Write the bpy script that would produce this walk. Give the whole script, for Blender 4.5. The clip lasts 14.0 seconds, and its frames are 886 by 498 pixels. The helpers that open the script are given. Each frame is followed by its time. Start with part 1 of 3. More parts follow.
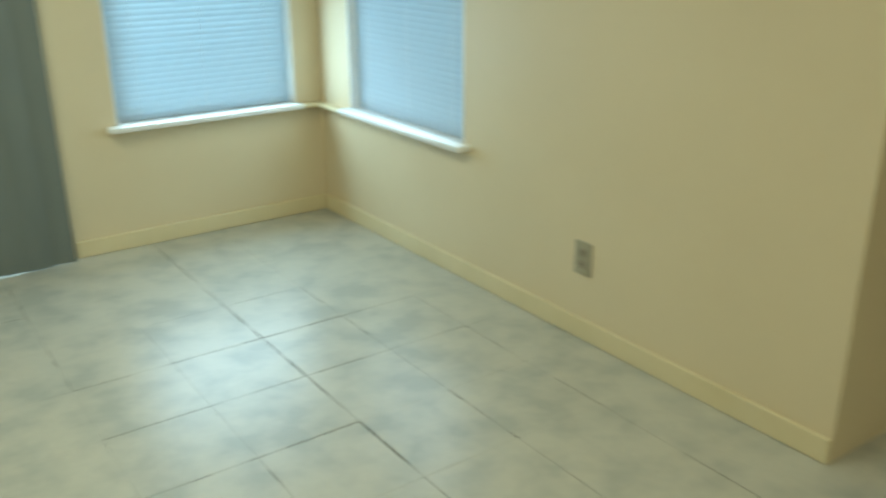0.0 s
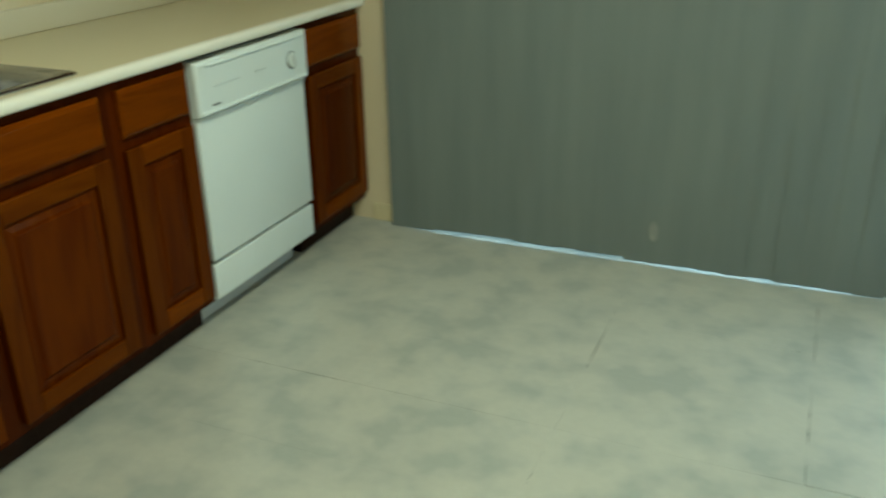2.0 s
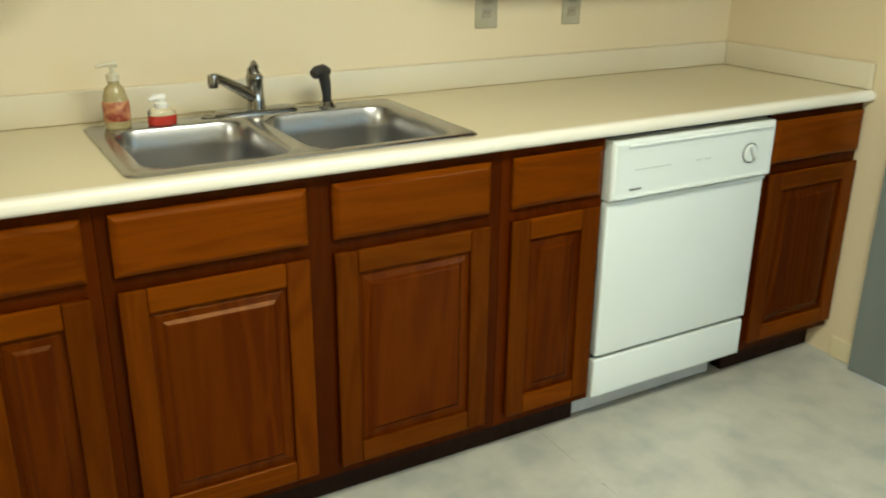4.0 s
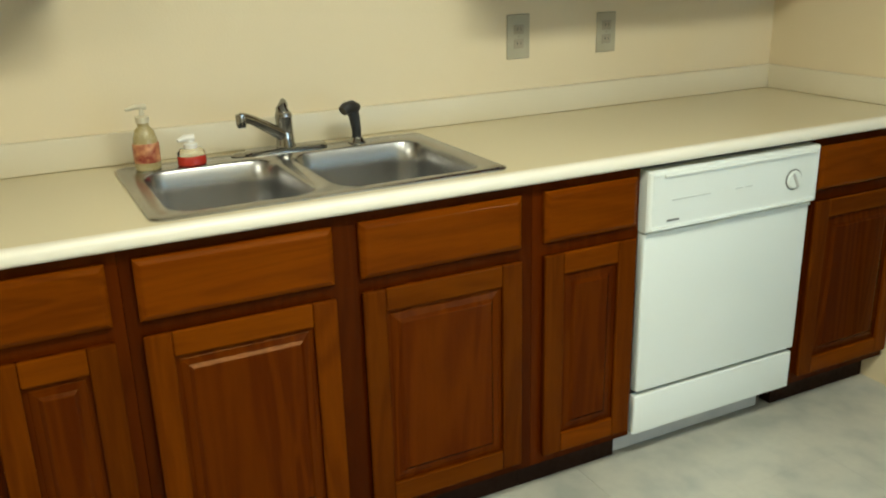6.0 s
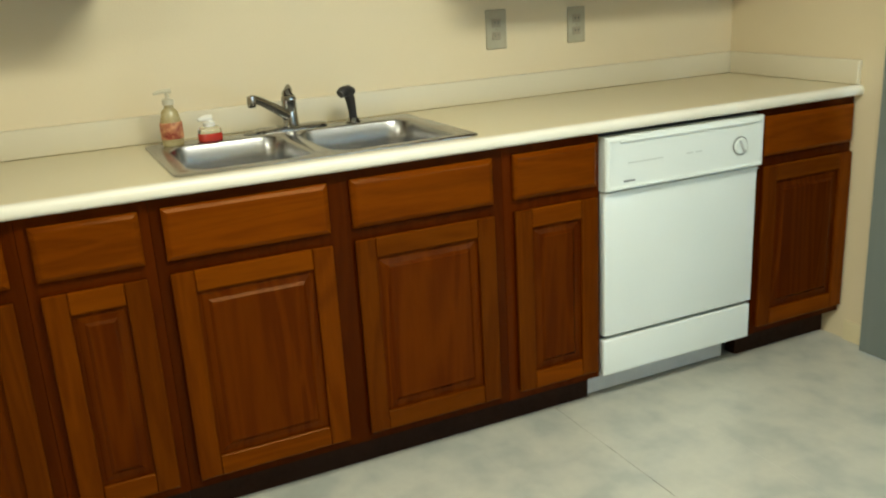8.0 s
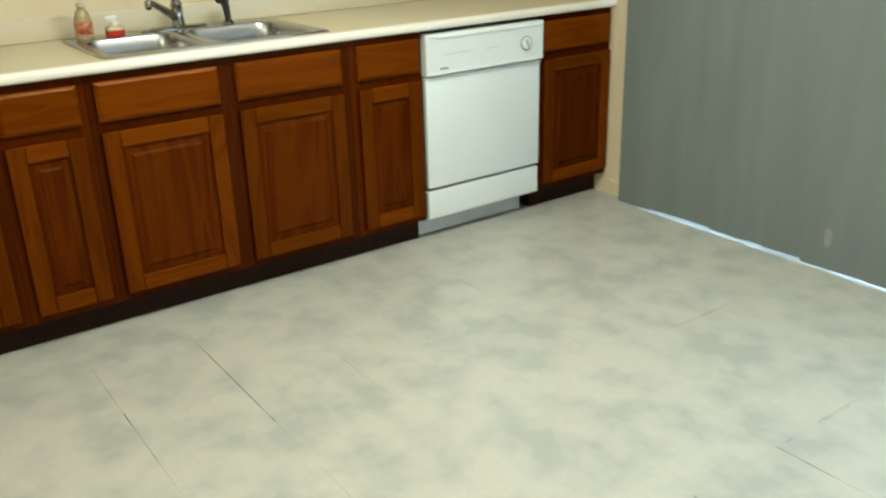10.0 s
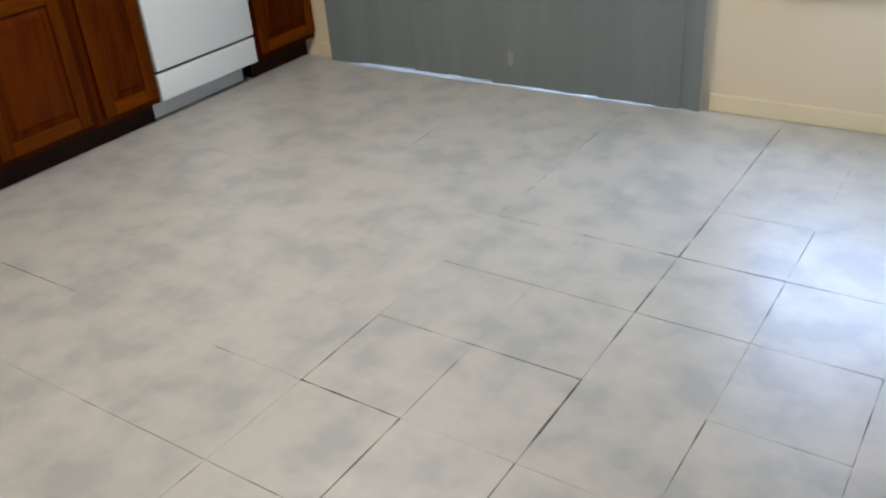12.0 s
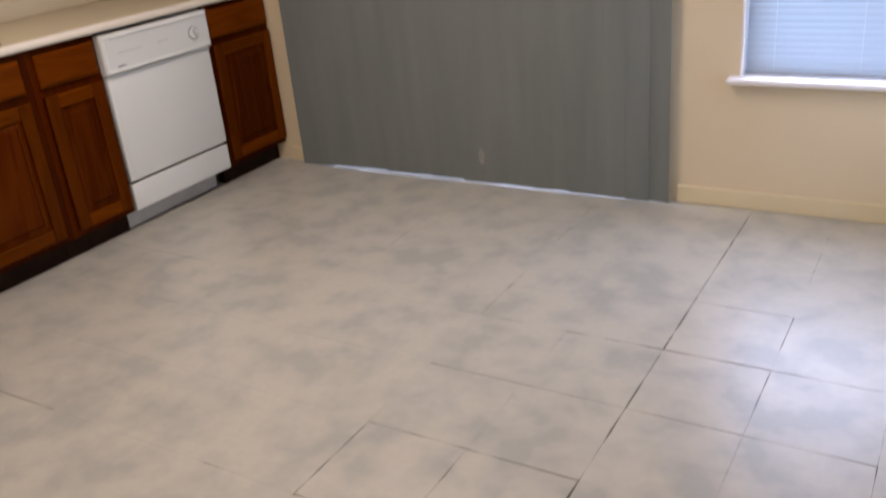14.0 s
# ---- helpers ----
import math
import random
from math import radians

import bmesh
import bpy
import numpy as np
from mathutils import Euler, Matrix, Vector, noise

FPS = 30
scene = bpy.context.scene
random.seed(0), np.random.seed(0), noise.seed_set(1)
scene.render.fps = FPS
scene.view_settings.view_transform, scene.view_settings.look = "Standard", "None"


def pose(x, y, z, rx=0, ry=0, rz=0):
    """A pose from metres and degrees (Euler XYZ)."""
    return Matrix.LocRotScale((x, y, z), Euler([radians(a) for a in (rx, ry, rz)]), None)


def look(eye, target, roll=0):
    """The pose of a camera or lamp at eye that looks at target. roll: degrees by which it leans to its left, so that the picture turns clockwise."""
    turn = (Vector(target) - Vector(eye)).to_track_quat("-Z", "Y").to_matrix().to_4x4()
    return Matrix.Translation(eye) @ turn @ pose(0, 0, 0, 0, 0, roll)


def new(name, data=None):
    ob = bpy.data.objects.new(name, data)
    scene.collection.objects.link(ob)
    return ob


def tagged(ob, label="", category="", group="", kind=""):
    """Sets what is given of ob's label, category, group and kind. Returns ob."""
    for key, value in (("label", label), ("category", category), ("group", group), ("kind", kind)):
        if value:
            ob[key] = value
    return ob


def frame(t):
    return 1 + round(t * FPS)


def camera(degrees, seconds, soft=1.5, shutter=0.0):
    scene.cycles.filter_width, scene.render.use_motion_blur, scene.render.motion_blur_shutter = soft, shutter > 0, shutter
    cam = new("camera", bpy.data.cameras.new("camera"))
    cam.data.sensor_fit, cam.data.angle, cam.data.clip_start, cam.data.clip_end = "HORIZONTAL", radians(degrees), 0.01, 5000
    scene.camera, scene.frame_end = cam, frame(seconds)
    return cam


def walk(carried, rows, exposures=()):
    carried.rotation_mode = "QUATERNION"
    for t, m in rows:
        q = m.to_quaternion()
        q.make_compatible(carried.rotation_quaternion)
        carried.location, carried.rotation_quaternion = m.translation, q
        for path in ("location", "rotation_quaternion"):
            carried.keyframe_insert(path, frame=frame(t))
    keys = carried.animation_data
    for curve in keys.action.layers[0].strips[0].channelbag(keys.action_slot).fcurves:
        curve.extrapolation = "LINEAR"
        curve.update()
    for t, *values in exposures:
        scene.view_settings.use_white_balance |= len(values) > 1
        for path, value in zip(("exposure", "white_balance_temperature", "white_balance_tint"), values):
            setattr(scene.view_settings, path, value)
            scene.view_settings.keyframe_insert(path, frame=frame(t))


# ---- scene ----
cam = camera(53.3, 14.0, soft=2.0, shutter=0.4)
PATH = [
    (0, (1.97, -3.795, 1.345), (3.046, -2.26, 0.647), -0.5),
    (0.5, (2.1, -3.607, 1.312), (2.709, -1.845, 0.587), -1.2),
    (1, (2.138, -3.504, 1.373), (2.267, -1.661, 0.605), -0.9),
    (1.5, (2.262, -3.276, 1.42), (1.916, -1.482, 0.607), -1.1),
    (2, (2.295, -3.108, 1.397), (1.569, -1.428, 0.591), -0.9),
    (2.5, (2.383, -2.931, 1.367), (1.274, -1.452, 0.603), -2.0),
    (3, (2.391, -2.748, 1.356), (1.016, -1.479, 0.651), -0.2),
    (3.5, (2.377, -2.626, 1.369), (0.837, -1.547, 0.687), 0.5),
    (4, (2.358, -2.559, 1.407), (0.735, -1.622, 0.709), 0.6),
    (4.2, (2.333, -2.547, 1.406), (0.695, -1.638, 0.707), 0.4),
    (6.5, (2.352, -2.475, 1.42), (0.635, -1.66, 0.797), -2.6),
    (7, (2.418, -2.462, 1.392), (0.679, -1.677, 0.794), -3.6),
    (7.2, (2.451, -2.474, 1.377), (0.708, -1.687, 0.792), -3.2),
    (9.3, (3.327, -2.791, 1.332), (1.658, -1.894, 0.692), -3.7),
    (9.5, (3.385, -2.847, 1.333), (1.749, -1.907, 0.67), -3.2),
    (10, (3.512, -3.019, 1.379), (1.994, -1.953, 0.632), -1.7),
    (10.5, (3.621, -3.189, 1.384), (2.234, -1.995, 0.578), -1.4),
    (11, (3.73, -3.29, 1.384), (2.469, -1.996, 0.525), -2.2),
    (11.5, (3.763, -3.412, 1.388), (2.655, -2.022, 0.471), -2.6),
    (12, (3.785, -3.433, 1.376), (2.769, -2.02, 0.391), -4.8),
    (12.5, (3.77, -3.454, 1.37), (2.794, -2.058, 0.321), -7.3),
    (12.8, (3.769, -3.454, 1.374), (2.791, -2.079, 0.3), -8.8),
    (13, (3.774, -3.453, 1.382), (2.79, -2.082, 0.309), -9.3),
    (13.5, (3.747, -3.466, 1.391), (2.77, -2.026, 0.404), -7.7),
    (14, (3.734, -3.458, 1.422), (2.75, -1.918, 0.609), -5.6),
]
EXPOSURES = [
    (0, -0.62, 6250, -2),
    (0.5, -0.80, 6050, -4),
    (1, -0.90, 5750, -7),
    (2, -0.51, 5850, -7),
    (3, -0.03, 6100, 4),
    (4, 0.19, 6150, 9),
    (7, 0.07, 6150, 9),
    (9.5, 0.27, 6150, 9),
    (10.5, 0.06, 5600, 15),
    (11.5, -0.22, 5600, 26),
    (12.5, -0.50, 5950, 36),
    (14, -0.58, 6400, 44),
]
walk(cam, [(t, look(eye, target, roll)) for t, eye, target, roll in PATH], EXPOSURES)
WINDOW_W, SLIT_W, DOOR_W, LAMP_W, REAR_W = 14.0, 12.0, 60, 43, 26

# world: blue sky that is only met through the blinds
world = bpy.data.worlds.new("sky")
scene.world = world
world.use_nodes = True
wn = world.node_tree.nodes
sky = wn.new("ShaderNodeTexSky")
sky.sky_type, sky.sun_disc = "NISHITA", False
sky.sun_elevation, sky.sun_rotation = radians(48), radians(150)
wn["Background"].inputs["Strength"].default_value = 0.12
world.node_tree.links.new(sky.outputs["Color"], wn["Background"].inputs["Color"])

# plan, in metres: sink wall on x = 0, back wall on y = 0
EAST, EAST_END, HEIGHT = 3.925, -2.76, 2.44
SOUTH, FAR_EAST = -5.6, 5.9
DOOR = (0.82, 2.66, 0.0, 2.05)
WIN1 = (2.953, 3.790, 0.541, 2.02)
WIN2 = (-1.155, -0.285, 0.545, 2.02)
TOP = 0.920


def area_lamp(name, where, turn, sx, sy, watts, colour, shape="RECTANGLE"):
    data = bpy.data.lights.new(name, "AREA")
    data.shape, data.size, data.size_y, data.energy, data.color = shape, sx, sy, watts, colour
    ob = new(name, data)
    ob.matrix_world = pose(*where, *turn)
    return tagged(ob, kind="structure")


DAY, LAMP = (0.60, 0.83, 1.0), (1.0, 0.98, 0.74)
area_lamp("window_daylight", (3.37, 0.16, 1.25), (-90, 0, 0), 0.86, 1.4, WINDOW_W, DAY)
area_lamp("window_daylight", (EAST + 0.16, -0.72, 1.25), (0, 90, 0), 1.4, 0.86, 0.85 * WINDOW_W, DAY)
# lamps added room-side of the blinds, for sky seen from below through lower slats
for place, turn, watts in (((3.37, 0.010, 0.77), (-90, 0, 0), SLIT_W), ((EAST + 0.010, -0.72, 0.77), (0, 90, 0), 0.45 * SLIT_W)):
    low = area_lamp("slat_fill", place, turn, 0.78 if turn[0] else 0.38, 0.38 if turn[0] else 0.78, watts, DAY)
    low.data.spread = radians(170)
area_lamp("door_daylight", (1.74, 0.75, 1.3), (-60, 0, 0), 1.9, 1.6, DOOR_W, DAY)
area_lamp("ceiling_lamp", (1.90, -1.70, 2.325), (0, 0, 0), 0.40, 1.20, LAMP_W, LAMP)
# fill lamp added behind the camera path; no known source there
area_lamp("rear_fill_lamp", (2.6, -4.3, 2.325), (0, 0, 0), 0.40, 1.20, REAR_W, LAMP)


# ---- materials ----
def material(name, colour, rough=0.5, metal=0.0):
    m = bpy.data.materials.new(name)
    m.use_nodes = True
    b = m.node_tree.nodes["Principled BSDF"]
    b.inputs["Base Color"].default_value = (*colour, 1)
    b.inputs["Roughness"].default_value = rough
    b.inputs["Metallic"].default_value = metal
    return m


def node(m, kind, **values):
    n = m.node_tree.nodes.new(kind)
    for key, value in values.items():
        n.inputs[key.replace("_", " ")].default_value = value
    return n


def join(m, a, out, b, into):
    m.node_tree.links.new(a.outputs[out], b.inputs[into])


def coords(m, scale=(1, 1, 1), space="Object"):
    c, p = node(m, "ShaderNodeTexCoord"), node(m, "ShaderNodeMapping")
    p.inputs["Scale"].default_value = scale
    join(m, c, space, p, "Vector")
    return p


def ramp(m, stops):
    r = node(m, "ShaderNodeValToRGB")
    e = r.color_ramp.elements
    while len(e) < len(stops):
        e.new(0.5)
    for i, (at, colour) in enumerate(stops):
        e[i].position, e[i].color = at, (*colour, 1)
    return r


def bumped(m, source, out, strength, distance=0.002):
    b = node(m, "ShaderNodeBump", Strength=strength, Distance=distance)
    join(m, source, out, b, "Height")
    join(m, b, "Normal", m.node_tree.nodes["Principled BSDF"], "Normal")


def mottled(name, a, b, scale, rough, fine=60.0, bump=0.1, distance=0.001, metal=0.0, detail=4.0, stretch=(1, 1, 1)):
    """Paint or plastic that drifts between two colours, with a fine relief."""
    m = material(name, a, rough, metal)
    bs = m.node_tree.nodes["Principled BSDF"]
    p = coords(m, stretch)
    n1, n2 = node(m, "ShaderNodeTexNoise", Scale=scale, Detail=detail), node(m, "ShaderNodeTexNoise", Scale=fine, Detail=3.0)
    join(m, p, "Vector", n1, "Vector"), join(m, p, "Vector", n2, "Vector")
    r = ramp(m, ((0.32, a), (0.68, b)))
    join(m, n1, "Fac", r, "Fac"), join(m, r, "Color", bs, "Base Color")
    rr = ramp(m, ((0.3, (rough * 0.8,) * 3), (0.7, (min(1, rough * 1.25),) * 3)))
    join(m, n2, "Fac", rr, "Fac"), join(m, rr, "Color", bs, "Roughness")
    if bump:
        bumped(m, n2, "Fac", bump, distance)
    return m


def plain(name, a, b, scale, rough, metal=0.0):
    """A smooth sheet with a faint drift of colour."""
    m = material(name, a, rough, metal)
    p, n = coords(m), node(m, "ShaderNodeTexNoise", Scale=scale, Detail=1.0)
    join(m, p, "Vector", n, "Vector")
    r = ramp(m, ((0.3, a), (0.7, b)))
    join(m, n, "Fac", r, "Fac"), join(m, r, "Color", m.node_tree.nodes["Principled BSDF"], "Base Color")
    return m


def wood(name, dark, light, rough=0.2, along="z", figure=0.10):
    m = material(name, light, rough)
    bs = m.node_tree.nodes["Principled BSDF"]
    bs.inputs["Specular IOR Level"].default_value = 0.10
    bs.inputs["Specular Tint"].default_value = (1.0, 0.52, 0.22, 1)
    s = {"z": (9, 9, 1.0), "y": (9, 1.0, 9)}[along]
    p = coords(m, s)
    info = node(m, "ShaderNodeObjectInfo")
    off = node(m, "ShaderNodeVectorMath")
    off.operation = "ADD"
    mul = node(m, "ShaderNodeMath")
    mul.operation = "MULTIPLY"
    mul.inputs[1].default_value = 37.0
    join(m, info, "Random", mul, 0)
    join(m, p, "Vector", off, 0), join(m, mul, "Value", off, 1)
    n1 = node(m, "ShaderNodeTexNoise", Scale=0.8, Detail=2.0, Distortion=1.6)
    n2 = node(m, "ShaderNodeTexNoise", Scale=14.0, Detail=4.0)
    join(m, off, "Vector", n1, "Vector"), join(m, off, "Vector", n2, "Vector")
    w = node(m, "ShaderNodeMath")
    w.operation = "MULTIPLY"
    w.inputs[1].default_value = 30.0
    join(m, n1, "Fac", w, 0)
    sine = node(m, "ShaderNodeMath")
    sine.operation = "SINE"
    join(m, w, "Value", sine, 0)
    mix = node(m, "ShaderNodeMath")
    mix.operation = "MULTIPLY_ADD"
    mix.inputs[1].default_value, mix.inputs[2].default_value = figure, 0.34
    join(m, sine, "Value", mix, 0)
    add = node(m, "ShaderNodeMath")
    add.operation = "MULTIPLY_ADD"
    add.inputs[1].default_value = 0.30
    join(m, n2, "Fac", add, 0), join(m, mix, "Value", add, 2)
    r = ramp(m, ((0.15, dark), (0.85, light)))
    join(m, add, "Value", r, "Fac")
    tone = node(m, "ShaderNodeMapRange")
    tone.inputs["To Min"].default_value, tone.inputs["To Max"].default_value = 0.76, 1.20
    join(m, info, "Random", tone, "Value")
    hsv = node(m, "ShaderNodeHueSaturation")
    join(m, tone, "Result", hsv, "Value"), join(m, r, "Color", hsv, "Color")
    join(m, hsv, "Color", bs, "Base Color")
    bumped(m, add, "Value", 0.12, 0.001)
    return m


def floor_tile_material():
    m = material("stone_look_tile", (0.42, 0.41, 0.36), 0.22)
    bs = m.node_tree.nodes["Principled BSDF"]
    bs.inputs["Specular IOR Level"].default_value = 0.9
    info, p = node(m, "ShaderNodeObjectInfo"), coords(m)
    add = node(m, "ShaderNodeVectorMath")
    add.operation = "ADD"
    join(m, info, "Location", add, 0), join(m, p, "Vector", add, 1)
    big = node(m, "ShaderNodeTexNoise", Scale=7.5, Detail=2.4, Roughness=0.5, Distortion=0.1)
    wide = node(m, "ShaderNodeTexNoise", Scale=3.1, Detail=1.0)
    fine = node(m, "ShaderNodeTexNoise", Scale=38.0, Detail=4.0, Roughness=0.65)
    for n in (big, wide, fine):
        join(m, add, "Vector", n, "Vector")
    blend = node(m, "ShaderNodeMath")
    blend.operation = "MULTIPLY_ADD"
    blend.inputs[1].default_value = 0.45
    join(m, wide, "Fac", blend, 0), join(m, big, "Fac", blend, 2)
    r = ramp(m, ((0.56, TILE_A), (0.68, TILE_B), (0.84, TILE_C)))
    join(m, blend, "Value", r, "Fac")
    rf = ramp(m, ((0.3, (0.90, 0.90, 0.90)), (0.7, (1.04, 1.04, 1.03))))
    join(m, fine, "Fac", rf, "Fac")
    mx = node(m, "ShaderNodeMix")
    mx.data_type, mx.blend_type = "RGBA", "MULTIPLY"
    mx.inputs["Factor"].default_value = 0.45
    m.node_tree.links.new(r.outputs["Color"], mx.inputs[6])
    m.node_tree.links.new(rf.outputs["Color"], mx.inputs[7])
    m.node_tree.links.new(mx.outputs[2], bs.inputs["Base Color"])
    bs.inputs["Roughness"].default_value = 0.36
    bumped(m, big, "Fac", 0.12, 0.0012)
    return m


def slat_material():
    """Thin white vinyl: scatters light back and lets part of it through."""
    m = material("blind_vinyl", (0.8, 0.83, 0.86), 0.45)
    bs, out = m.node_tree.nodes["Principled BSDF"], m.node_tree.nodes["Material Output"]
    t, mix = node(m, "ShaderNodeBsdfTranslucent"), node(m, "ShaderNodeMixShader", Fac=0.6)
    t.inputs["Color"].default_value = (0.38, 0.52, 0.59, 1)
    join(m, bs, "BSDF", mix, 1), join(m, t, "BSDF", mix, 2), join(m, mix, "Shader", out, "Surface")
    return m


def glass_material(name, colour=(1, 1, 1), rough=0.0, ior=1.45):
    m = material(name, colour, rough)
    b = m.node_tree.nodes["Principled BSDF"]
    b.inputs["Transmission Weight"].default_value, b.inputs["IOR"].default_value = 1.0, ior
    return m


TILE_A, TILE_B, TILE_C = (0.400, 0.410, 0.365), (0.470, 0.468, 0.410), (0.530, 0.518, 0.445)
M_WALL = mottled("cream_wall_paint", (0.70, 0.595, 0.40), (0.74, 0.635, 0.435), 1.3, 0.55, 140.0, 0.25, 0.0015)
M_CEIL = mottled("ceiling_paint", (0.78, 0.75, 0.68), (0.82, 0.79, 0.72), 1.5, 0.8, 90.0, 0.5, 0.003)
M_BASE = mottled("cream_trim_paint", (0.70, 0.605, 0.375), (0.75, 0.655, 0.425), 4.0, 0.4, 80.0, 0.1)
M_WHITE = mottled("white_trim_paint", (0.80, 0.80, 0.78), (0.86, 0.86, 0.84), 6.0, 0.35, 90.0, 0.08)
M_TILE = floor_tile_material()
M_GROUT = mottled("dark_joint_dirt", (0.05, 0.045, 0.036), (0.20, 0.18, 0.14), 7.0, 0.9)
M_COUNTER = plain("beige_laminate", (0.655, 0.575, 0.380), (0.68, 0.60, 0.405), 2.0, 0.30)
M_SPLASH = plain("pale_splash_laminate", (0.66, 0.60, 0.45), (0.69, 0.63, 0.48), 2.0, 0.35)
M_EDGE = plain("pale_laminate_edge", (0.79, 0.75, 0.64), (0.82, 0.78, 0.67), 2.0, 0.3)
M_WOOD = wood("oak_stain_upright", (0.058, 0.0094, 0.0001), (0.138, 0.0315, 0.0001))
M_RAIL = wood("oak_stain_rail", (0.07, 0.0124, 0.0001), (0.154, 0.0365, 0.0001), along="y")
M_PANEL = wood("oak_stain_panel", (0.05, 0.007, 0.0001), (0.09, 0.0175, 0.0001), figure=0.20)
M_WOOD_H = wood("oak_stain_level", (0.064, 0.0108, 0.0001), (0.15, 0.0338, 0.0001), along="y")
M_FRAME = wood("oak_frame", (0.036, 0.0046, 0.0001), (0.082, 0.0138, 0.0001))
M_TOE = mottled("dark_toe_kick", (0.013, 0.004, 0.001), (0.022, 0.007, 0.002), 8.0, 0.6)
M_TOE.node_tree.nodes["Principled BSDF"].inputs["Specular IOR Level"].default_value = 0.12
M_APPL = plain("white_enamel", (0.71, 0.76, 0.74), (0.74, 0.785, 0.765), 3.0, 0.32)
M_KICK = mottled("pale_kick_metal", (0.42, 0.44, 0.44), (0.52, 0.53, 0.52), 9.0, 0.45)
M_DARK = mottled("black_plastic", (0.012, 0.012, 0.013), (0.025, 0.025, 0.026), 20.0, 0.38)
M_STEEL = plain("satin_steel", (0.40, 0.40, 0.40), (0.47, 0.47, 0.47), 6.0, 0.27, 1.0)
M_CHROME = mottled("chrome", (0.27, 0.26, 0.24), (0.35, 0.34, 0.32), 8.0, 0.12, 200.0, 0.02, 0.0004, 1.0)
M_VANE = mottled("grey_vinyl_vane", (0.158, 0.184, 0.179), (0.184, 0.210, 0.201), 2.0, 0.55, 160.0, 0.15, stretch=(6, 6, 0.6))
M_SCUFF = mottled("pale_scuff", (0.22, 0.24, 0.22), (0.30, 0.31, 0.28), 30.0, 0.6)
M_SLAT = slat_material()
M_GLASS = glass_material("window_glass")
M_PLATE = mottled("tan_plate", (0.37, 0.34, 0.24), (0.42, 0.385, 0.28), 18.0, 0.4)
M_PLATE_D = mottled("tan_plate_dark", (0.30, 0.27, 0.19), (0.34, 0.30, 0.22), 18.0, 0.4)
M_MARK = material("grey_print", (0.16, 0.17, 0.17), 0.5)
M_LIGHT_MARK = material("pale_print", (0.56, 0.60, 0.58), 0.5)
M_SOAP_CLEAR = glass_material("clear_bottle_plastic", (0.95, 0.92, 0.78), 0.12)
M_SOAP_GOLD = mottled("pale_gold_soap", (0.33, 0.27, 0.13), (0.44, 0.36, 0.18), 10.0, 0.25)
M_SOAP_RED = mottled("red_soap", (0.42, 0.02, 0.01), (0.52, 0.04, 0.02), 10.0, 0.2)
M_LABEL = mottled("orange_label_print", (0.22, 0.015, 0.008), (0.62, 0.30, 0.14), 48.0, 0.4, detail=2.0)
M_SOAP_PUMP = mottled("cloudy_pump_plastic", (0.55, 0.50, 0.36), (0.62, 0.56, 0.42), 10.0, 0.3)
M_PUMP = mottled("white_pump_plastic", (0.78, 0.76, 0.70), (0.84, 0.82, 0.76), 10.0, 0.35)
M_GROUND = mottled("dry_ground", (0.20, 0.19, 0.15), (0.30, 0.28, 0.22), 0.8, 0.9)
M_DIFFUSER = material("lamp_diffuser", (0.85, 0.82, 0.75), 0.5)
M_DIFFUSER.node_tree.nodes["Principled BSDF"].inputs["Emission Color"].default_value = (1.0, 0.85, 0.6, 1)
M_DIFFUSER.node_tree.nodes["Principled BSDF"].inputs["Emission Strength"].default_value = 2.0


# ---- mesh helpers, all in world metres ----
def spot(ob):
    return ob.matrix_basis.translation + (spot(ob.parent) if ob.parent else Vector())


def part(name, bm, mat, parent=None, label="", smooth=False):
    """Links a bmesh given in world metres as one mesh object under a thing or a part."""
    if parent:
        bmesh.ops.translate(bm, verts=bm.verts, vec=-spot(parent))
    bmesh.ops.recalc_face_normals(bm, faces=bm.faces)
    data = bpy.data.meshes.new(name)
    bm.to_mesh(data)
    bm.free()
    data.materials.append(mat)
    if smooth:
        data.polygons.foreach_set("use_smooth", [True] * len(data.polygons))
        data.set_sharp_from_angle(angle=radians(38))
    ob = new(name, data)
    ob.parent = parent
    return tagged(ob, label)


def thing(name, at, label, category, group=""):
    ob = new(name)
    ob.empty_display_size = 0.1
    ob.location = at
    return tagged(ob, label, category, group)


def setting(name, bm, mat, label, category, smooth=False):
    return tagged(part(name, bm, mat, None, "", smooth), label, category, kind="structure")


def box(x0, x1, y0, y1, z0, z1, bevel=0.0, segments=2, bm=None):
    bm = bm or bmesh.new()
    m = Matrix.LocRotScale(((x0 + x1) / 2, (y0 + y1) / 2, (z0 + z1) / 2), None, (abs(x1 - x0), abs(y1 - y0), abs(z1 - z0)))
    made = bmesh.ops.create_cube(bm, size=1, matrix=m)
    if bevel:
        edges = list({e for v in made["verts"] for e in v.link_edges})
        bmesh.ops.bevel(bm, geom=edges, offset=bevel, segments=segments, affect="EDGES", profile=0.5)
    return bm


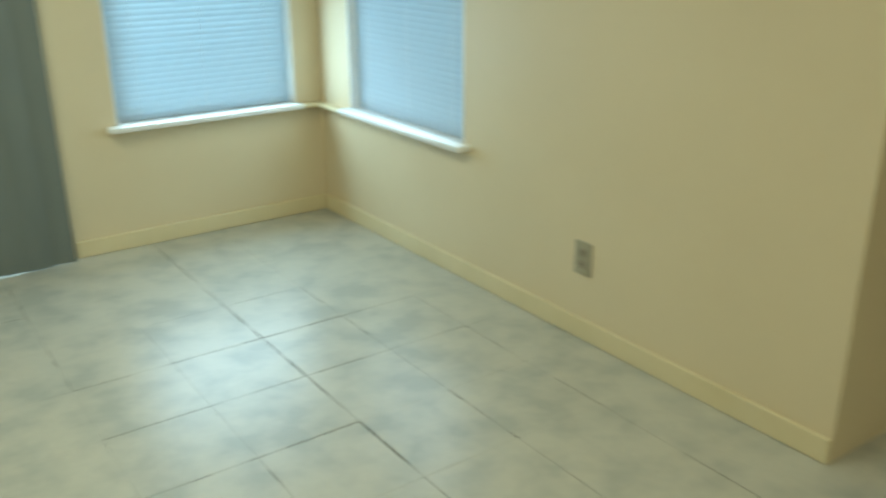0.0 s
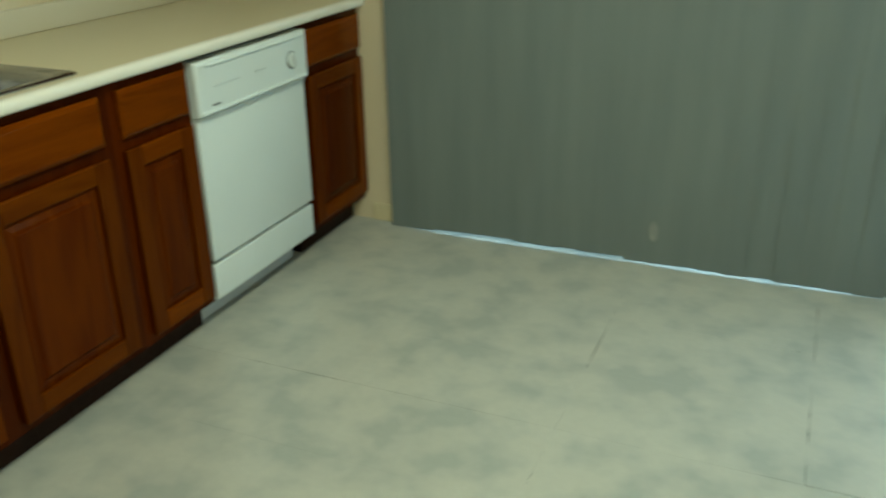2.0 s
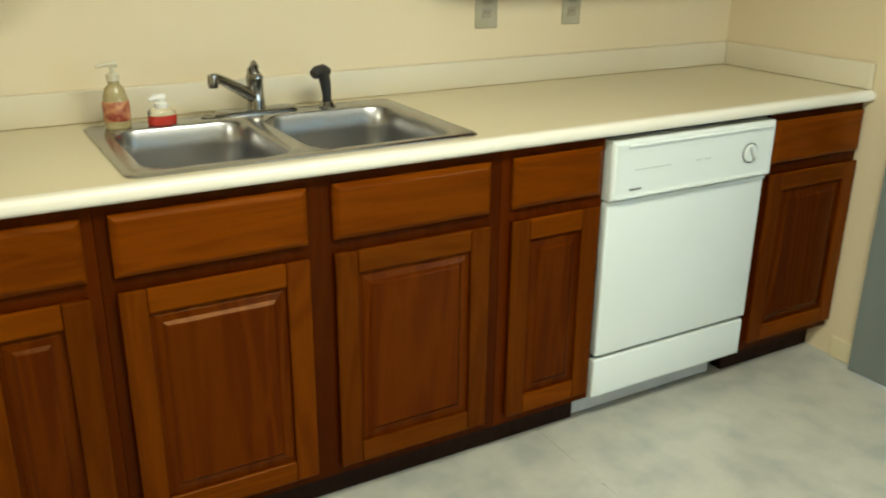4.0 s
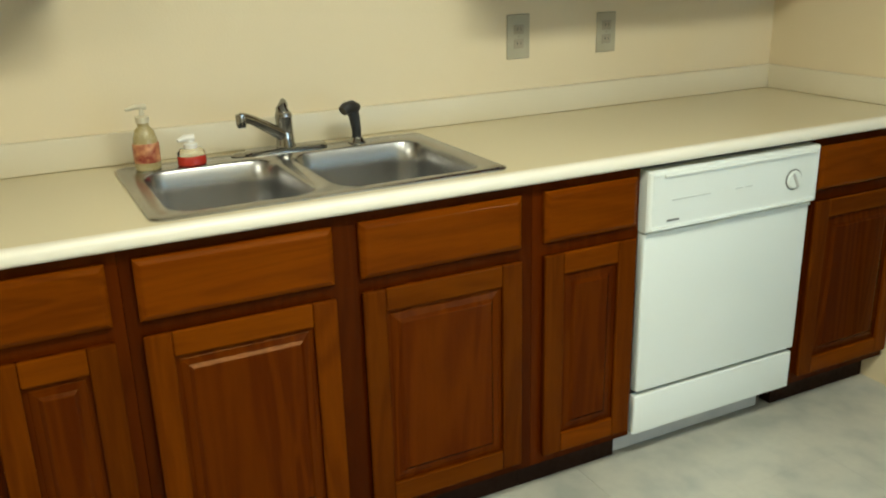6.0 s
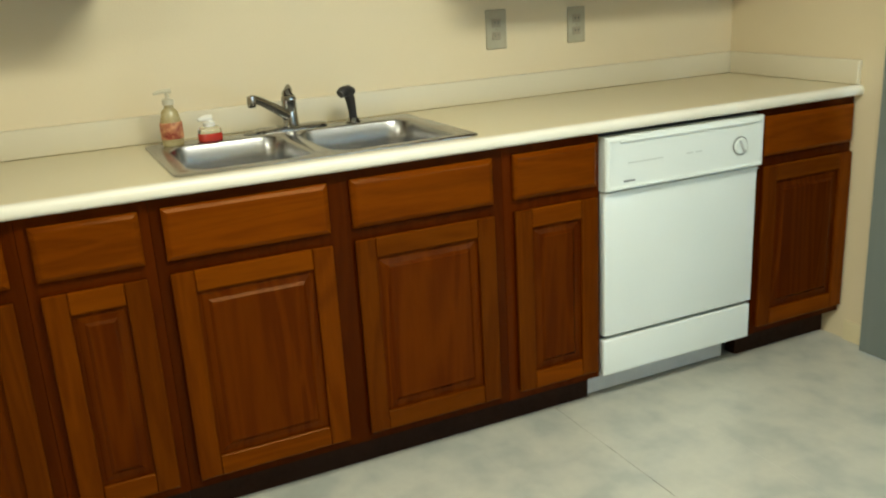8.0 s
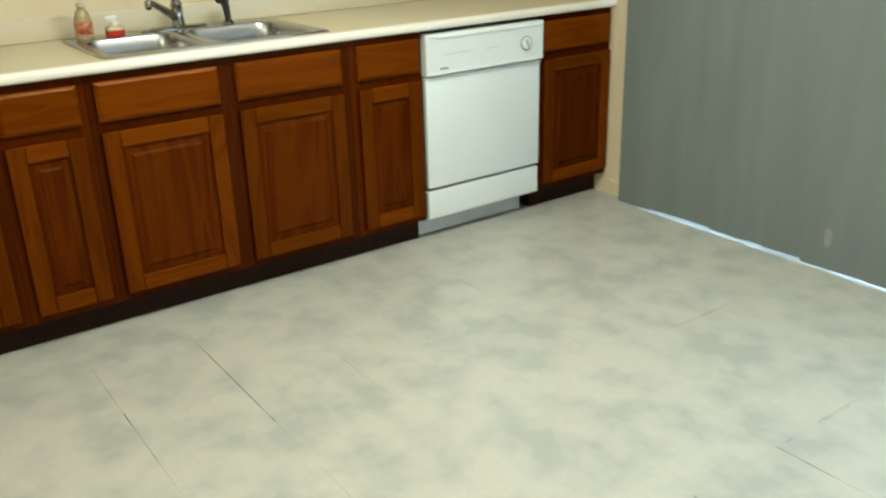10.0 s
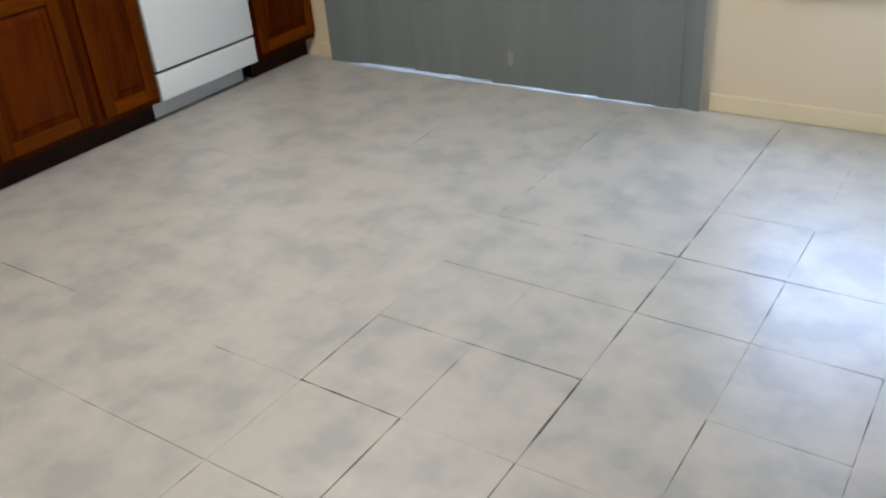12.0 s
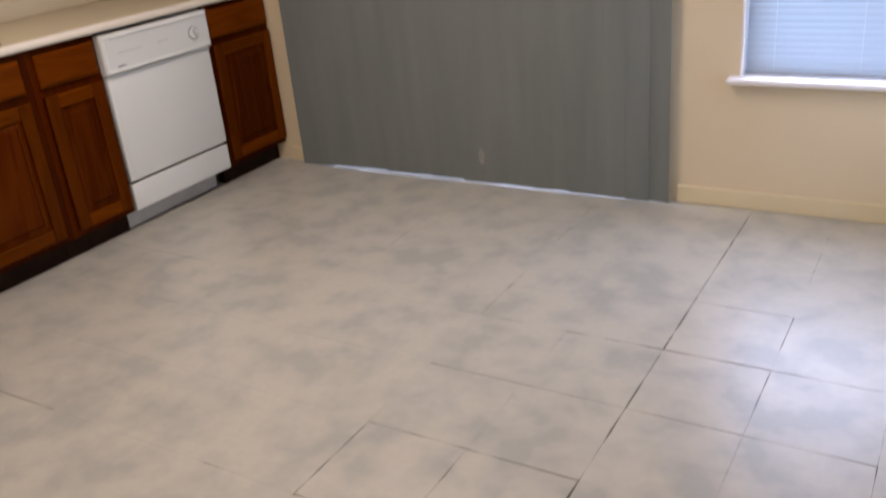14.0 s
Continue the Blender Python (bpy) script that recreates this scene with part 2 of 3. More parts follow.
def sheet(us, vs, holes, put, thick, away):
    """A slab on a grid of cuts, with cells left open; put(u, v) gives a place, away the way it thickens."""
    bm = bmesh.new()
    at = {(i, j): bm.verts.new(put(u, v)) for i, u in enumerate(us) for j, v in enumerate(vs)}
    for i in range(len(us) - 1):
        for j in range(len(vs) - 1):
            mu, mv = (us[i] + us[i + 1]) / 2, (vs[j] + vs[j + 1]) / 2
            if not any(a < mu < b and c < mv < d for a, b, c, d in holes):
                bm.faces.new((at[i, j], at[i + 1, j], at[i + 1, j + 1], at[i, j + 1]))
    loose = [v for v in bm.verts if not v.link_faces]
    bmesh.ops.delete(bm, geom=loose, context="VERTS")
    made = bmesh.ops.extrude_face_region(bm, geom=list(bm.faces))
    bmesh.ops.translate(bm, verts=[g for g in made["geom"] if isinstance(g, bmesh.types.BMVert)], vec=Vector(away) * thick)
    return bm


def tube(points, radii, sides=14, bm=None, flat=(1, 1)):
    """A round rod along points, with a radius at each."""
    bm = bm or bmesh.new()
    points = [Vector(p) for p in points]
    rings = []
    for i, p in enumerate(points):
        way = (points[min(i + 1, len(points) - 1)] - points[max(i - 1, 0)]).normalized()
        side = way.cross(Vector((0, 0, 1)) if abs(way.z) < 0.95 else Vector((1, 0, 0))).normalized()
        up = side.cross(way)
        rings.append([bm.verts.new(p + radii[i] * (flat[0] * math.cos(a) * side + flat[1] * math.sin(a) * up)) for a in (2 * math.pi * k / sides for k in range(sides))])
    for a, b in zip(rings, rings[1:]):
        for k in range(sides):
            bm.faces.new((a[k], a[(k + 1) % sides], b[(k + 1) % sides], b[k]))
    bm.faces.new(rings[0][::-1]), bm.faces.new(rings[-1])
    return bm


def turned(cx, cy, profile, sides=24, oval=(1, 1)):
    """A lathe shape about an upright axis from (radius, height) pairs."""
    bm = bmesh.new()
    rings = [[bm.verts.new((cx + oval[0] * r * math.cos(a), cy + oval[1] * r * math.sin(a), z)) for a in (2 * math.pi * k / sides for k in range(sides))] for r, z in profile]
    for a, b in zip(rings, rings[1:]):
        for k in range(sides):
            bm.faces.new((a[k], a[(k + 1) % sides], b[(k + 1) % sides], b[k]))
    bm.faces.new(rings[0][::-1]), bm.faces.new(rings[-1])
    return bm


def stepped(x, y0, y1, z0, z1, profile, fill=True, bm=None):
    """A front facing +x made of nested rectangles: (inset, depth behind x) pairs."""
    bm = bm or bmesh.new()
    loops = []
    for inset, back in profile:
        a, b, c, d = y0 + inset, y1 - inset, z0 + inset, z1 - inset
        loops.append([bm.verts.new((x - back, *p)) for p in ((a, c), (b, c), (b, d), (a, d))])
    for p, q in zip(loops, loops[1:]):
        for k in range(4):
            bm.faces.new((p[k], p[(k + 1) % 4], q[(k + 1) % 4], q[k]))
    if fill:
        bm.faces.new(loops[-1])
    bm.faces.new(loops[0][::-1])
    return bm


def rounded(x0, x1, y0, y1, r, z, n=6):
    out = []
    for cx, cy, a0 in ((x1 - r, y1 - r, 0), (x0 + r, y1 - r, 90), (x0 + r, y0 + r, 180), (x1 - r, y0 + r, 270)):
        out += [Vector((cx + r * math.cos(radians(a0 + 90 * k / n)), cy + r * math.sin(radians(a0 + 90 * k / n)), z)) for k in range(n + 1)]
    return out


# ---- structure ----
T = 0.13
setting("wall_west", box(-T, 0, SOUTH - T, T, 0, HEIGHT), M_WALL, "cream painted wall behind the kitchen sink", "wall")
north = sheet((0, DOOR[0], DOOR[1], WIN1[0], WIN1[1], EAST), (0, WIN1[2], WIN1[3], DOOR[3], HEIGHT), (DOOR, WIN1), lambda u, v: (u, 0, v), T, (0, 1, 0))
setting("wall_north", north, M_WALL, "cream painted wall with patio door and window openings", "wall")
east = sheet((EAST_END, WIN2[0], WIN2[1], T), (0, WIN2[2], WIN2[3], HEIGHT), (WIN2,), lambda u, v: (EAST, u, v), T, (1, 0, 0))
setting("wall_east", east, M_WALL, "cream painted wall with a corner window opening", "wall")
setting("wall_return", box(EAST + T, FAR_EAST, EAST_END, EAST_END + T, 0, HEIGHT), M_WALL, "cream painted wall turning away past the corner", "wall")
setting("wall_far_east", box(FAR_EAST, FAR_EAST + T, SOUTH - T, EAST_END + T, 0, HEIGHT), M_WALL, "plain cream painted end wall", "wall")
setting("wall_south", box(0, FAR_EAST, SOUTH - T, SOUTH, 0, HEIGHT), M_WALL, "plain cream painted wall", "wall")
setting("ceiling", box(-T, FAR_EAST + T, SOUTH - T, T, HEIGHT, HEIGHT + 0.1), M_CEIL, "off-white textured flat ceiling", "ceiling")
floor = setting("floor", box(-T, FAR_EAST + T, SOUTH - T, T, -0.1, -0.0016), M_GROUT, "grey-beige stone-look square tiled floor with dark joints", "floor")
setting("ground", box(-60, 60, T + 0.02, 120, -0.14, -0.12), M_GROUND, "dry bare ground outside the house", "ground")


def baseboard(x0, x1, y0, y1):
    bm = box(x0, x1, y0, y1, 0, 0.075, 0.005)
    setting("baseboard", bm, M_BASE, "narrow cream painted baseboard along the wall", "baseboard")


baseboard(2.722, EAST - 0.014, -0.014, 0)
baseboard(0.638, 0.80, -0.014, 0)
baseboard(EAST - 0.014, EAST, EAST_END, -0.001)
baseboard(0, 0.014, SOUTH, -3.10)


def sash(thing_ob, name, lo, hi, z0, z1, depth, w, mat, along):
    """Four frame bars round an opening."""
    for a, b, c, d in ((lo, hi, z0, z0 + w), (lo, hi, z1 - w, z1), (lo, lo + w, z0 + w, z1 - w), (hi - w, hi, z0 + w, z1 - w)):
        bm = box(a, b, depth, depth + 0.035, c, d, 0.003) if along == "x" else box(depth, depth + 0.035, a, b, c, d, 0.003)
        part(name, bm, mat, thing_ob)


def window_unit(name, lo, hi, z0, z1, along):
    ob = thing(name, (lo, 0.09, z0) if along == "x" else (EAST + 0.09, lo, z0), "white framed window with clear glass behind lowered blinds", "window")
    ob["kind"] = "structure"
    d = 0.085 if along == "x" else EAST + 0.085
    mid = (z0 + z1) / 2
    for a in (lo, hi - 0.010):
        bm = box(a, a + 0.010, -0.003, 0.084, z0 + 0.001, z1 - 0.001, 0.002) if along == "x" else box(EAST - 0.003, EAST + 0.084, a, a + 0.010, z0 + 0.001, z1 - 0.001, 0.002)
        part("jamb", bm, M_WHITE, ob)
    sash(ob, "window_frame", lo, hi, z0 + 0.001, z1 - 0.001, d, 0.04, M_WHITE, along)
    bm = box(lo + 0.04, hi - 0.04, d, d + 0.03, mid - 0.02, mid + 0.02, 0.003) if along == "x" else box(d, d + 0.03, lo + 0.04, hi - 0.04, mid - 0.02, mid + 0.02, 0.003)
    part("meeting_rail", bm, M_WHITE, ob)
    for c, e in ((z0 + 0.04, mid - 0.02), (mid + 0.02, z1 - 0.04)):
        bm = box(lo + 0.04, hi - 0.04, d + 0.012, d + 0.016, c, e) if along == "x" else box(d + 0.012, d + 0.016, lo + 0.04, hi - 0.04, c, e)
        part("pane", bm, M_GLASS, ob).visible_shadow = False
    return ob


def sill(ob, lo, hi, z, along):
    n = 0.062
    bm = box(lo - 0.04, hi + 0.018, -n, 0.085, z - 0.020, z + 0.004, 0.008, 3) if along == "x" else box(EAST - n, EAST + 0.085, lo - 0.04, hi + 0.018, z - 0.020, z + 0.004, 0.008, 3)
    setting("window_sill", bm, M_WHITE, "glossy white painted window sill with rounded nose", "window sill", True)


def mini_blind(lo, hi, z0, z1, depth, along):
    ob = thing("mini_blind", ((lo + hi) / 2, depth, z0) if along == "x" else (depth, (lo + hi) / 2, z0), "closed white vinyl mini blind glowing with daylight", "blind", "mini blinds at the corner windows")

    def bar(n, half, za, zb, bev, mat):
        bm = box(lo + 0.013, hi - 0.013, depth - half, depth + half, za, zb, bev) if along == "x" else box(depth - half, depth + half, lo + 0.013, hi - 0.013, za, zb, bev)
        part(n, bm, mat, ob)

    bar("headrail", 0.014, z1 - 0.028, z1 - 0.002, 0.002, M_WHITE)
    bar("bottom_rail", 0.006, z0 + 0.001, z0 + 0.010, 0.002, M_SLAT)
    pitch = 0.0242
    count = int((z1 - 0.03 - z0 - 0.02) / pitch)
    length, verts, faces = (hi - lo) / 2 - 0.014, [], []
    tilt = radians(64)
    for i in range(5):
        s = (i / 4 - 0.5) * 0.0350
        crown = 0.0028 * (1 - (2 * i / 4 - 1) ** 2)
        inward, up = -(s * math.cos(tilt) + crown * math.sin(tilt)), -s * math.sin(tilt) + crown * math.cos(tilt)
        for e in (-length, length):
            verts.append((e, inward, up) if along == "x" else (inward, e, up))
    for i in range(4):
        faces.append((2 * i, 2 * i + 1, 2 * i + 3, 2 * i + 2))
    data = bpy.data.meshes.new("slat")
    data.from_pydata(verts, [], faces)
    data.materials.append(M_SLAT)
    data.polygons.foreach_set("use_smooth", [True] * len(data.polygons))
    rng = random.Random(3)
    for k in range(count):
        slat = new("slat", data)
        slat.parent = ob
        slat.location = (rng.uniform(-0.0012, 0.0012), 0, 0.0170 + k * pitch + rng.uniform(-0.0006, 0.0006))
        slat.rotation_euler = ((rng.uniform(-3, 3) * math.pi / 180, 0, 0) if along == "x" else (0, rng.uniform(-3, 3) * math.pi / 180, 0))
    for f in (0.14, 0.5, 0.86):
        c = lo + f * (hi - lo)
        at = (c, depth - 0.013) if along == "x" else (depth - 0.013, c)
        part("ladder_cord", tube(((*at, z0 + 0.015), (*at, z1 - 0.02)), (0.0007, 0.0007), 5), M_WHITE, ob)
    return ob


win = window_unit("window_1", WIN1[0], WIN1[1], WIN1[2], WIN1[3], "x")
sill(win, WIN1[0], WIN1[1], WIN1[2], "x")
mini_blind(WIN1[0], WIN1[1], WIN1[2] + 0.005, WIN1[3], 0.045, "x")
setting("corner_ledge", box(WIN1[1] + 0.019, EAST - 0.001, -0.045, -0.001, WIN1[2] - 0.022, WIN1[2] - 0.002, 0.006, 3), M_BASE, "cream painted ledge joining the window sills", "ledge", True)
setting("corner_ledge", box(EAST - 0.045, EAST - 0.001, WIN2[1] + 0.019, -0.046, WIN1[2] - 0.022, WIN1[2] - 0.002, 0.006, 3), M_BASE, "cream painted ledge joining the window sills", "ledge", True)
win = window_unit("window_2", WIN2[0], WIN2[1], WIN2[2], WIN2[3], "y")
sill(win, WIN2[0], WIN2[1], WIN2[2], "y")
mini_blind(WIN2[0], WIN2[1], WIN2[2] + 0.005, WIN2[3], EAST + 0.045, "y")


def patio_door():
    ob = thing("door_1", (1.74, 0.06, 0), "white framed sliding glass patio door behind blinds", "door")
    ob["kind"] = "structure"
    x0, x1, z1 = DOOR[0], DOOR[1], DOOR[3]
    part("threshold", box(x0, x1, 0.0, T, -0.003, 0.018, 0.003), M_WHITE, ob)
    for a, b in ((x0, x0 + 0.04), (x1 - 0.04, x1)):
        part("jamb", box(a, b, 0.02, T - 0.002, 0.02, z1 - 0.001), M_WHITE, ob)
    part("head", box(x0 + 0.042, x1 - 0.042, 0.02, T - 0.002, z1 - 0.04, z1 - 0.001), M_WHITE, ob)
    mid = (x0 + x1) / 2
    for a, b, d in ((x0 + 0.042, mid + 0.03, 0.03), (mid - 0.03, x1 - 0.042, 0.075)):
        panel = part("door_panel", box(a, a + 0.06, d, d + 0.035, 0.02, z1 - 0.042, 0.003), M_WHITE, ob)
        part("stile", box(b - 0.06, b, d, d + 0.035, 0.02, z1 - 0.042, 0.003), M_WHITE, panel)
        part("rail", box(a + 0.061, b - 0.061, d, d + 0.035, 0.02, 0.09, 0.003), M_WHITE, panel)
        part("rail", box(a + 0.061, b - 0.061, d, d + 0.035, z1 - 0.11, z1 - 0.042, 0.003), M_WHITE, panel)
        part("pane", box(a + 0.061, b - 0.061, d + 0.014, d + 0.019, 0.091, z1 - 0.111), M_GLASS, panel).visible_shadow = False


patio_door()


def vertical_blind():
    x0, x1, y = 0.745, 2.702, -0.050
    ob = thing("vertical_blind", ((x0 + x1) / 2, y, 0.02), "closed grey vinyl vertical blind hanging over the patio door", "blind")
    part("headrail", box(x0, x1, y - 0.022, y + 0.03, 2.11, 2.15, 0.004), M_WHITE, ob)
    rng = random.Random(11)
    pitch, width, n = 0.0873, 0.102, 5
    count = round((x1 - x0 - width) / pitch) + 1
    pitch = (x1 - x0 - width) / (count - 1)
    for k in range(count):
        cx, turn = x0 + width / 2 + k * pitch, radians(rng.uniform(2.2, 3.2))
        if k == count - 1:
            turn = radians(-8)
        z0 = (0.016 if 0.95 < cx < 1.75 else 0.008 if cx < 2.4 and k > 1 else 0.005) + rng.uniform(-0.003, 0.003)
        bm, cols = bmesh.new(), []
        for i in range(n):
            s = (i / (n - 1) - 0.5) * width
            bow = 0.0012 * (1 - (2 * i / (n - 1) - 1) ** 2)
            px, py = cx + s * math.cos(turn) + bow * math.sin(turn), y + s * math.sin(turn) - bow * math.cos(turn)
            lean = rng.uniform(-0.002, 0.002)
            cols.append([bm.verts.new((px + lean, py, z0)), bm.verts.new((px, py, 2.11))])
        for a, b in zip(cols, cols[1:]):
            bm.faces.new((a[0], b[0], b[1], a[1]))
        made = bmesh.ops.extrude_face_region(bm, geom=list(bm.faces))
        bmesh.ops.translate(bm, verts=[g for g in made["geom"] if isinstance(g, bmesh.types.BMVert)], vec=(0, 0.0012, 0))
        vane = part("vane", bm, M_VANE, ob, "", True)
        if abs(cx - 1.82) < 0.045:
            part("scuff", tube(((1.82, -0.0545, 0.135), (1.82, -0.0555, 0.135)), (0.016, 0.012), 16, None, (1, 2.6)), M_SCUFF, vane, "pale scuff mark on the vane")


vertical_blind()

# ---- kitchen run along the sink wall ----
FACE, FRONT = 0.600, 0.620
DOOR_PANEL = ((0.0563, 0.0119), (0.0563, 0.0117), (0.066, 0.0115), (0.0675, 0.0103), (0.082, 0.0072), (0.0895, 0.0012), (0.092, 0.0005))
SLAB = ((0, 0.0195), (0, 0.009), (0.004, 0.005), (0.012, 0.0005), (0.016, 0))


def cabinet_door(ob, y0, y1, z0, z1, x=FRONT, w=0.056):
    """A frame of two stiles and two rails on a thin back, round a raised panel."""
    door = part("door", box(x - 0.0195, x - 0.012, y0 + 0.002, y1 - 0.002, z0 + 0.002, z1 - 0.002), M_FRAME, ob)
    for a in (y0, y1 - w):
        part("stile", box(x - 0.0119, x, a, a + w, z0, z1, 0.0045, 3), M_WOOD, door)
    for c in (z0, z1 - w):
        part("rail", box(x - 0.0119, x - 0.0003, y0 + w + 0.0002, y1 - w - 0.0002, c, c + w, 0.0045, 3), M_RAIL, door)
    part("panel", stepped(x, y0, y1, z0, z1, DOOR_PANEL), M_PANEL, door)
    return door


def base_cabinet(y0, y1, fronts, label):
    """fronts: (y0, y1) of each drawer front with the door under it."""
    ob = thing("base_cabinet", (0.3, (y0 + y1) / 2, 0), label, "cabinet", "base cabinets under the counter")
    g = 0.0001
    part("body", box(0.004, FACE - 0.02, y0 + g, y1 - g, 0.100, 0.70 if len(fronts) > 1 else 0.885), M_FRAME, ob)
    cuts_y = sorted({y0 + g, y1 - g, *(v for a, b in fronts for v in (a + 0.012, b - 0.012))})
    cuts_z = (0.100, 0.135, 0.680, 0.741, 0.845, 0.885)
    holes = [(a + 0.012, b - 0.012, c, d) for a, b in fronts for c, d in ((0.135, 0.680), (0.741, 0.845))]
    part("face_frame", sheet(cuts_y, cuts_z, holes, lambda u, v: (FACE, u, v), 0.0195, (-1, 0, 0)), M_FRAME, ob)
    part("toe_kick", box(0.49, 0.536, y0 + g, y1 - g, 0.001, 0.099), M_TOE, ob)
    for a, b in fronts:
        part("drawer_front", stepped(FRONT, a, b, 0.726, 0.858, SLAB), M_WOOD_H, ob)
        cabinet_door(ob, a, b, 0.128, 0.694)
    return ob


base_cabinet(-0.428, -0.004, ((-0.412, -0.012),), "dark oak base cabinet with drawer beside the dishwasher")
base_cabinet(-1.380, -1.054, ((-1.351, -1.070),), "narrow oak base cabinet with one drawer and door")
base_cabinet(-2.336, -1.381, ((-2.310, -1.897), (-1.835, -1.417)), "oak sink base cabinet with two raised panel doors")
base_cabinet(-2.626, -2.337, ((-2.600, -2.362),), "narrow oak base cabinet with one drawer and door")
base_cabinet(-3.080, -2.627, ((-3.062, -2.656),), "oak base cabinet with one drawer and door")


def upper_cabinet(y0, y1, doors):
    ob = thing("wall_cabinet", (0.155, (y0 + y1) / 2, 1.38), "oak wall cabinet hung above the counter", "cabinet", "wall cabinets above the counter")
    z0, z1 = 1.362, 2.12
    part("body", box(0.001, 0.288, y0, y1, z0, z1), M_FRAME, ob)
    part("face_frame", box(0.289, 0.308, y0, y1, z0 - 0.012, z1, 0.001), M_FRAME, ob)
    step = (y1 - y0) / doors
    for k in range(doors):
        cabinet_door(ob, y0 + k * step + 0.015, y0 + (k + 1) * step - 0.015, z0 + 0.02, z1 - 0.025, 0.329)


upper_cabinet(-3.08, -2.315, 2)
upper_cabinet(-1.26, -0.004, 3)


def dishwasher():
    y0, y1, x = -1.048, -0.432, 0.612
    ob = thing("dishwasher", (0.3, (y0 + y1) / 2, 0), "white built-in dishwasher with dial control under the counter", "dishwasher")
    part("body", box(0.03, x - 0.03, y0 + 0.004, y1 - 0.004, 0.105, 0.872), M_DARK, ob)
    door = part("door", box(x - 0.029, x, y0 + 0.006, y1 - 0.006, 0.233, 0.700, 0.006, 3), M_APPL, ob, "", True)
    part("lip", box(x - 0.004, x + 0.006, y0 + 0.008, y1 - 0.008, 0.690, 0.699, 0.002), M_APPL, door)
    panel = part("control_panel", stepped(x + 0.018, y0 + 0.003, y1 + 0.001, 0.7035, 0.868, ((0, 0.047), (0, 0.010), (0.004, 0.003), (0.010, 0), (0.014, 0), (0.017, 0.0012))), M_APPL, ob)
    xp = x + 0.0168
    part("latch_strip", box(xp - 0.002, xp + 0.006, y0 + 0.05, y1 - 0.02, 0.848, 0.856, 0.003), M_APPL, panel)
    part("lower_trim", box(xp - 0.002, xp + 0.006, y0 + 0.012, y1 - 0.012, 0.7075, 0.717, 0.003), M_APPL, panel)
    dy, dz = -0.533, 0.781
    ring = tube(((xp - 0.001, dy, dz), (xp + 0.003, dy, dz)), (0.030, 0.030), 28)
    part("dial_ring", ring, M_MARK, panel, "grey ring round the dial", True)
    dial = part("dial", tube(((xp + 0.002, dy, dz), (xp + 0.006, dy, dz), (xp + 0.009, dy, dz)), (0.0265, 0.0255, 0.023), 28), M_APPL, panel, "", True)
    bm = box(xp + 0.0085, xp + 0.0125, dy - 0.004, dy + 0.004, dz - 0.023, dz + 0.023, 0.003)
    bmesh.ops.rotate(bm, verts=bm.verts, cent=(xp, dy, dz), matrix=Matrix.Rotation(radians(28), 3, "X"))
    part("pointer", bm, M_KICK, dial)
    part("badge", box(xp - 0.001, xp + 0.002, y0 + 0.065, y0 + 0.105, 0.728, 0.7335), M_MARK, panel, "small dark printed badge")
    for a, w in ((0.08, 0.13), (0.30, 0.025), (0.335, 0.025)):
        part("print_mark", box(xp - 0.001, xp + 0.0014, y0 + a, y0 + a + w, 0.783, 0.787), M_LIGHT_MARK, panel)
    part("lower_panel", box(x - 0.03, x - 0.004, y0 + 0.006, y1 - 0.006, 0.098, 0.220, 0.005, 3), M_APPL, ob, "", True)
    part("kick_plate", box(0.514, 0.534, y0 - 0.012, y1 - 0.055, 0.010, 0.096, 0.002), M_KICK, ob, "pale grey kick plate")
    for y in (y0 + 0.05, y1 - 0.1):
        part("foot", tube(((0.47, y, 0.0), (0.47, y, 0.104)), (0.015, 0.012), 12), M_DARK, ob)


dishwasher()


def sink_turn(p):
    """The sink sits slightly askew in the counter."""
    return Matrix.Rotation(radians(0.3), 4, "Z") @ (p - Vector((0.33, -1.853, 0))) + Vector((0.33, -1.853, 0))


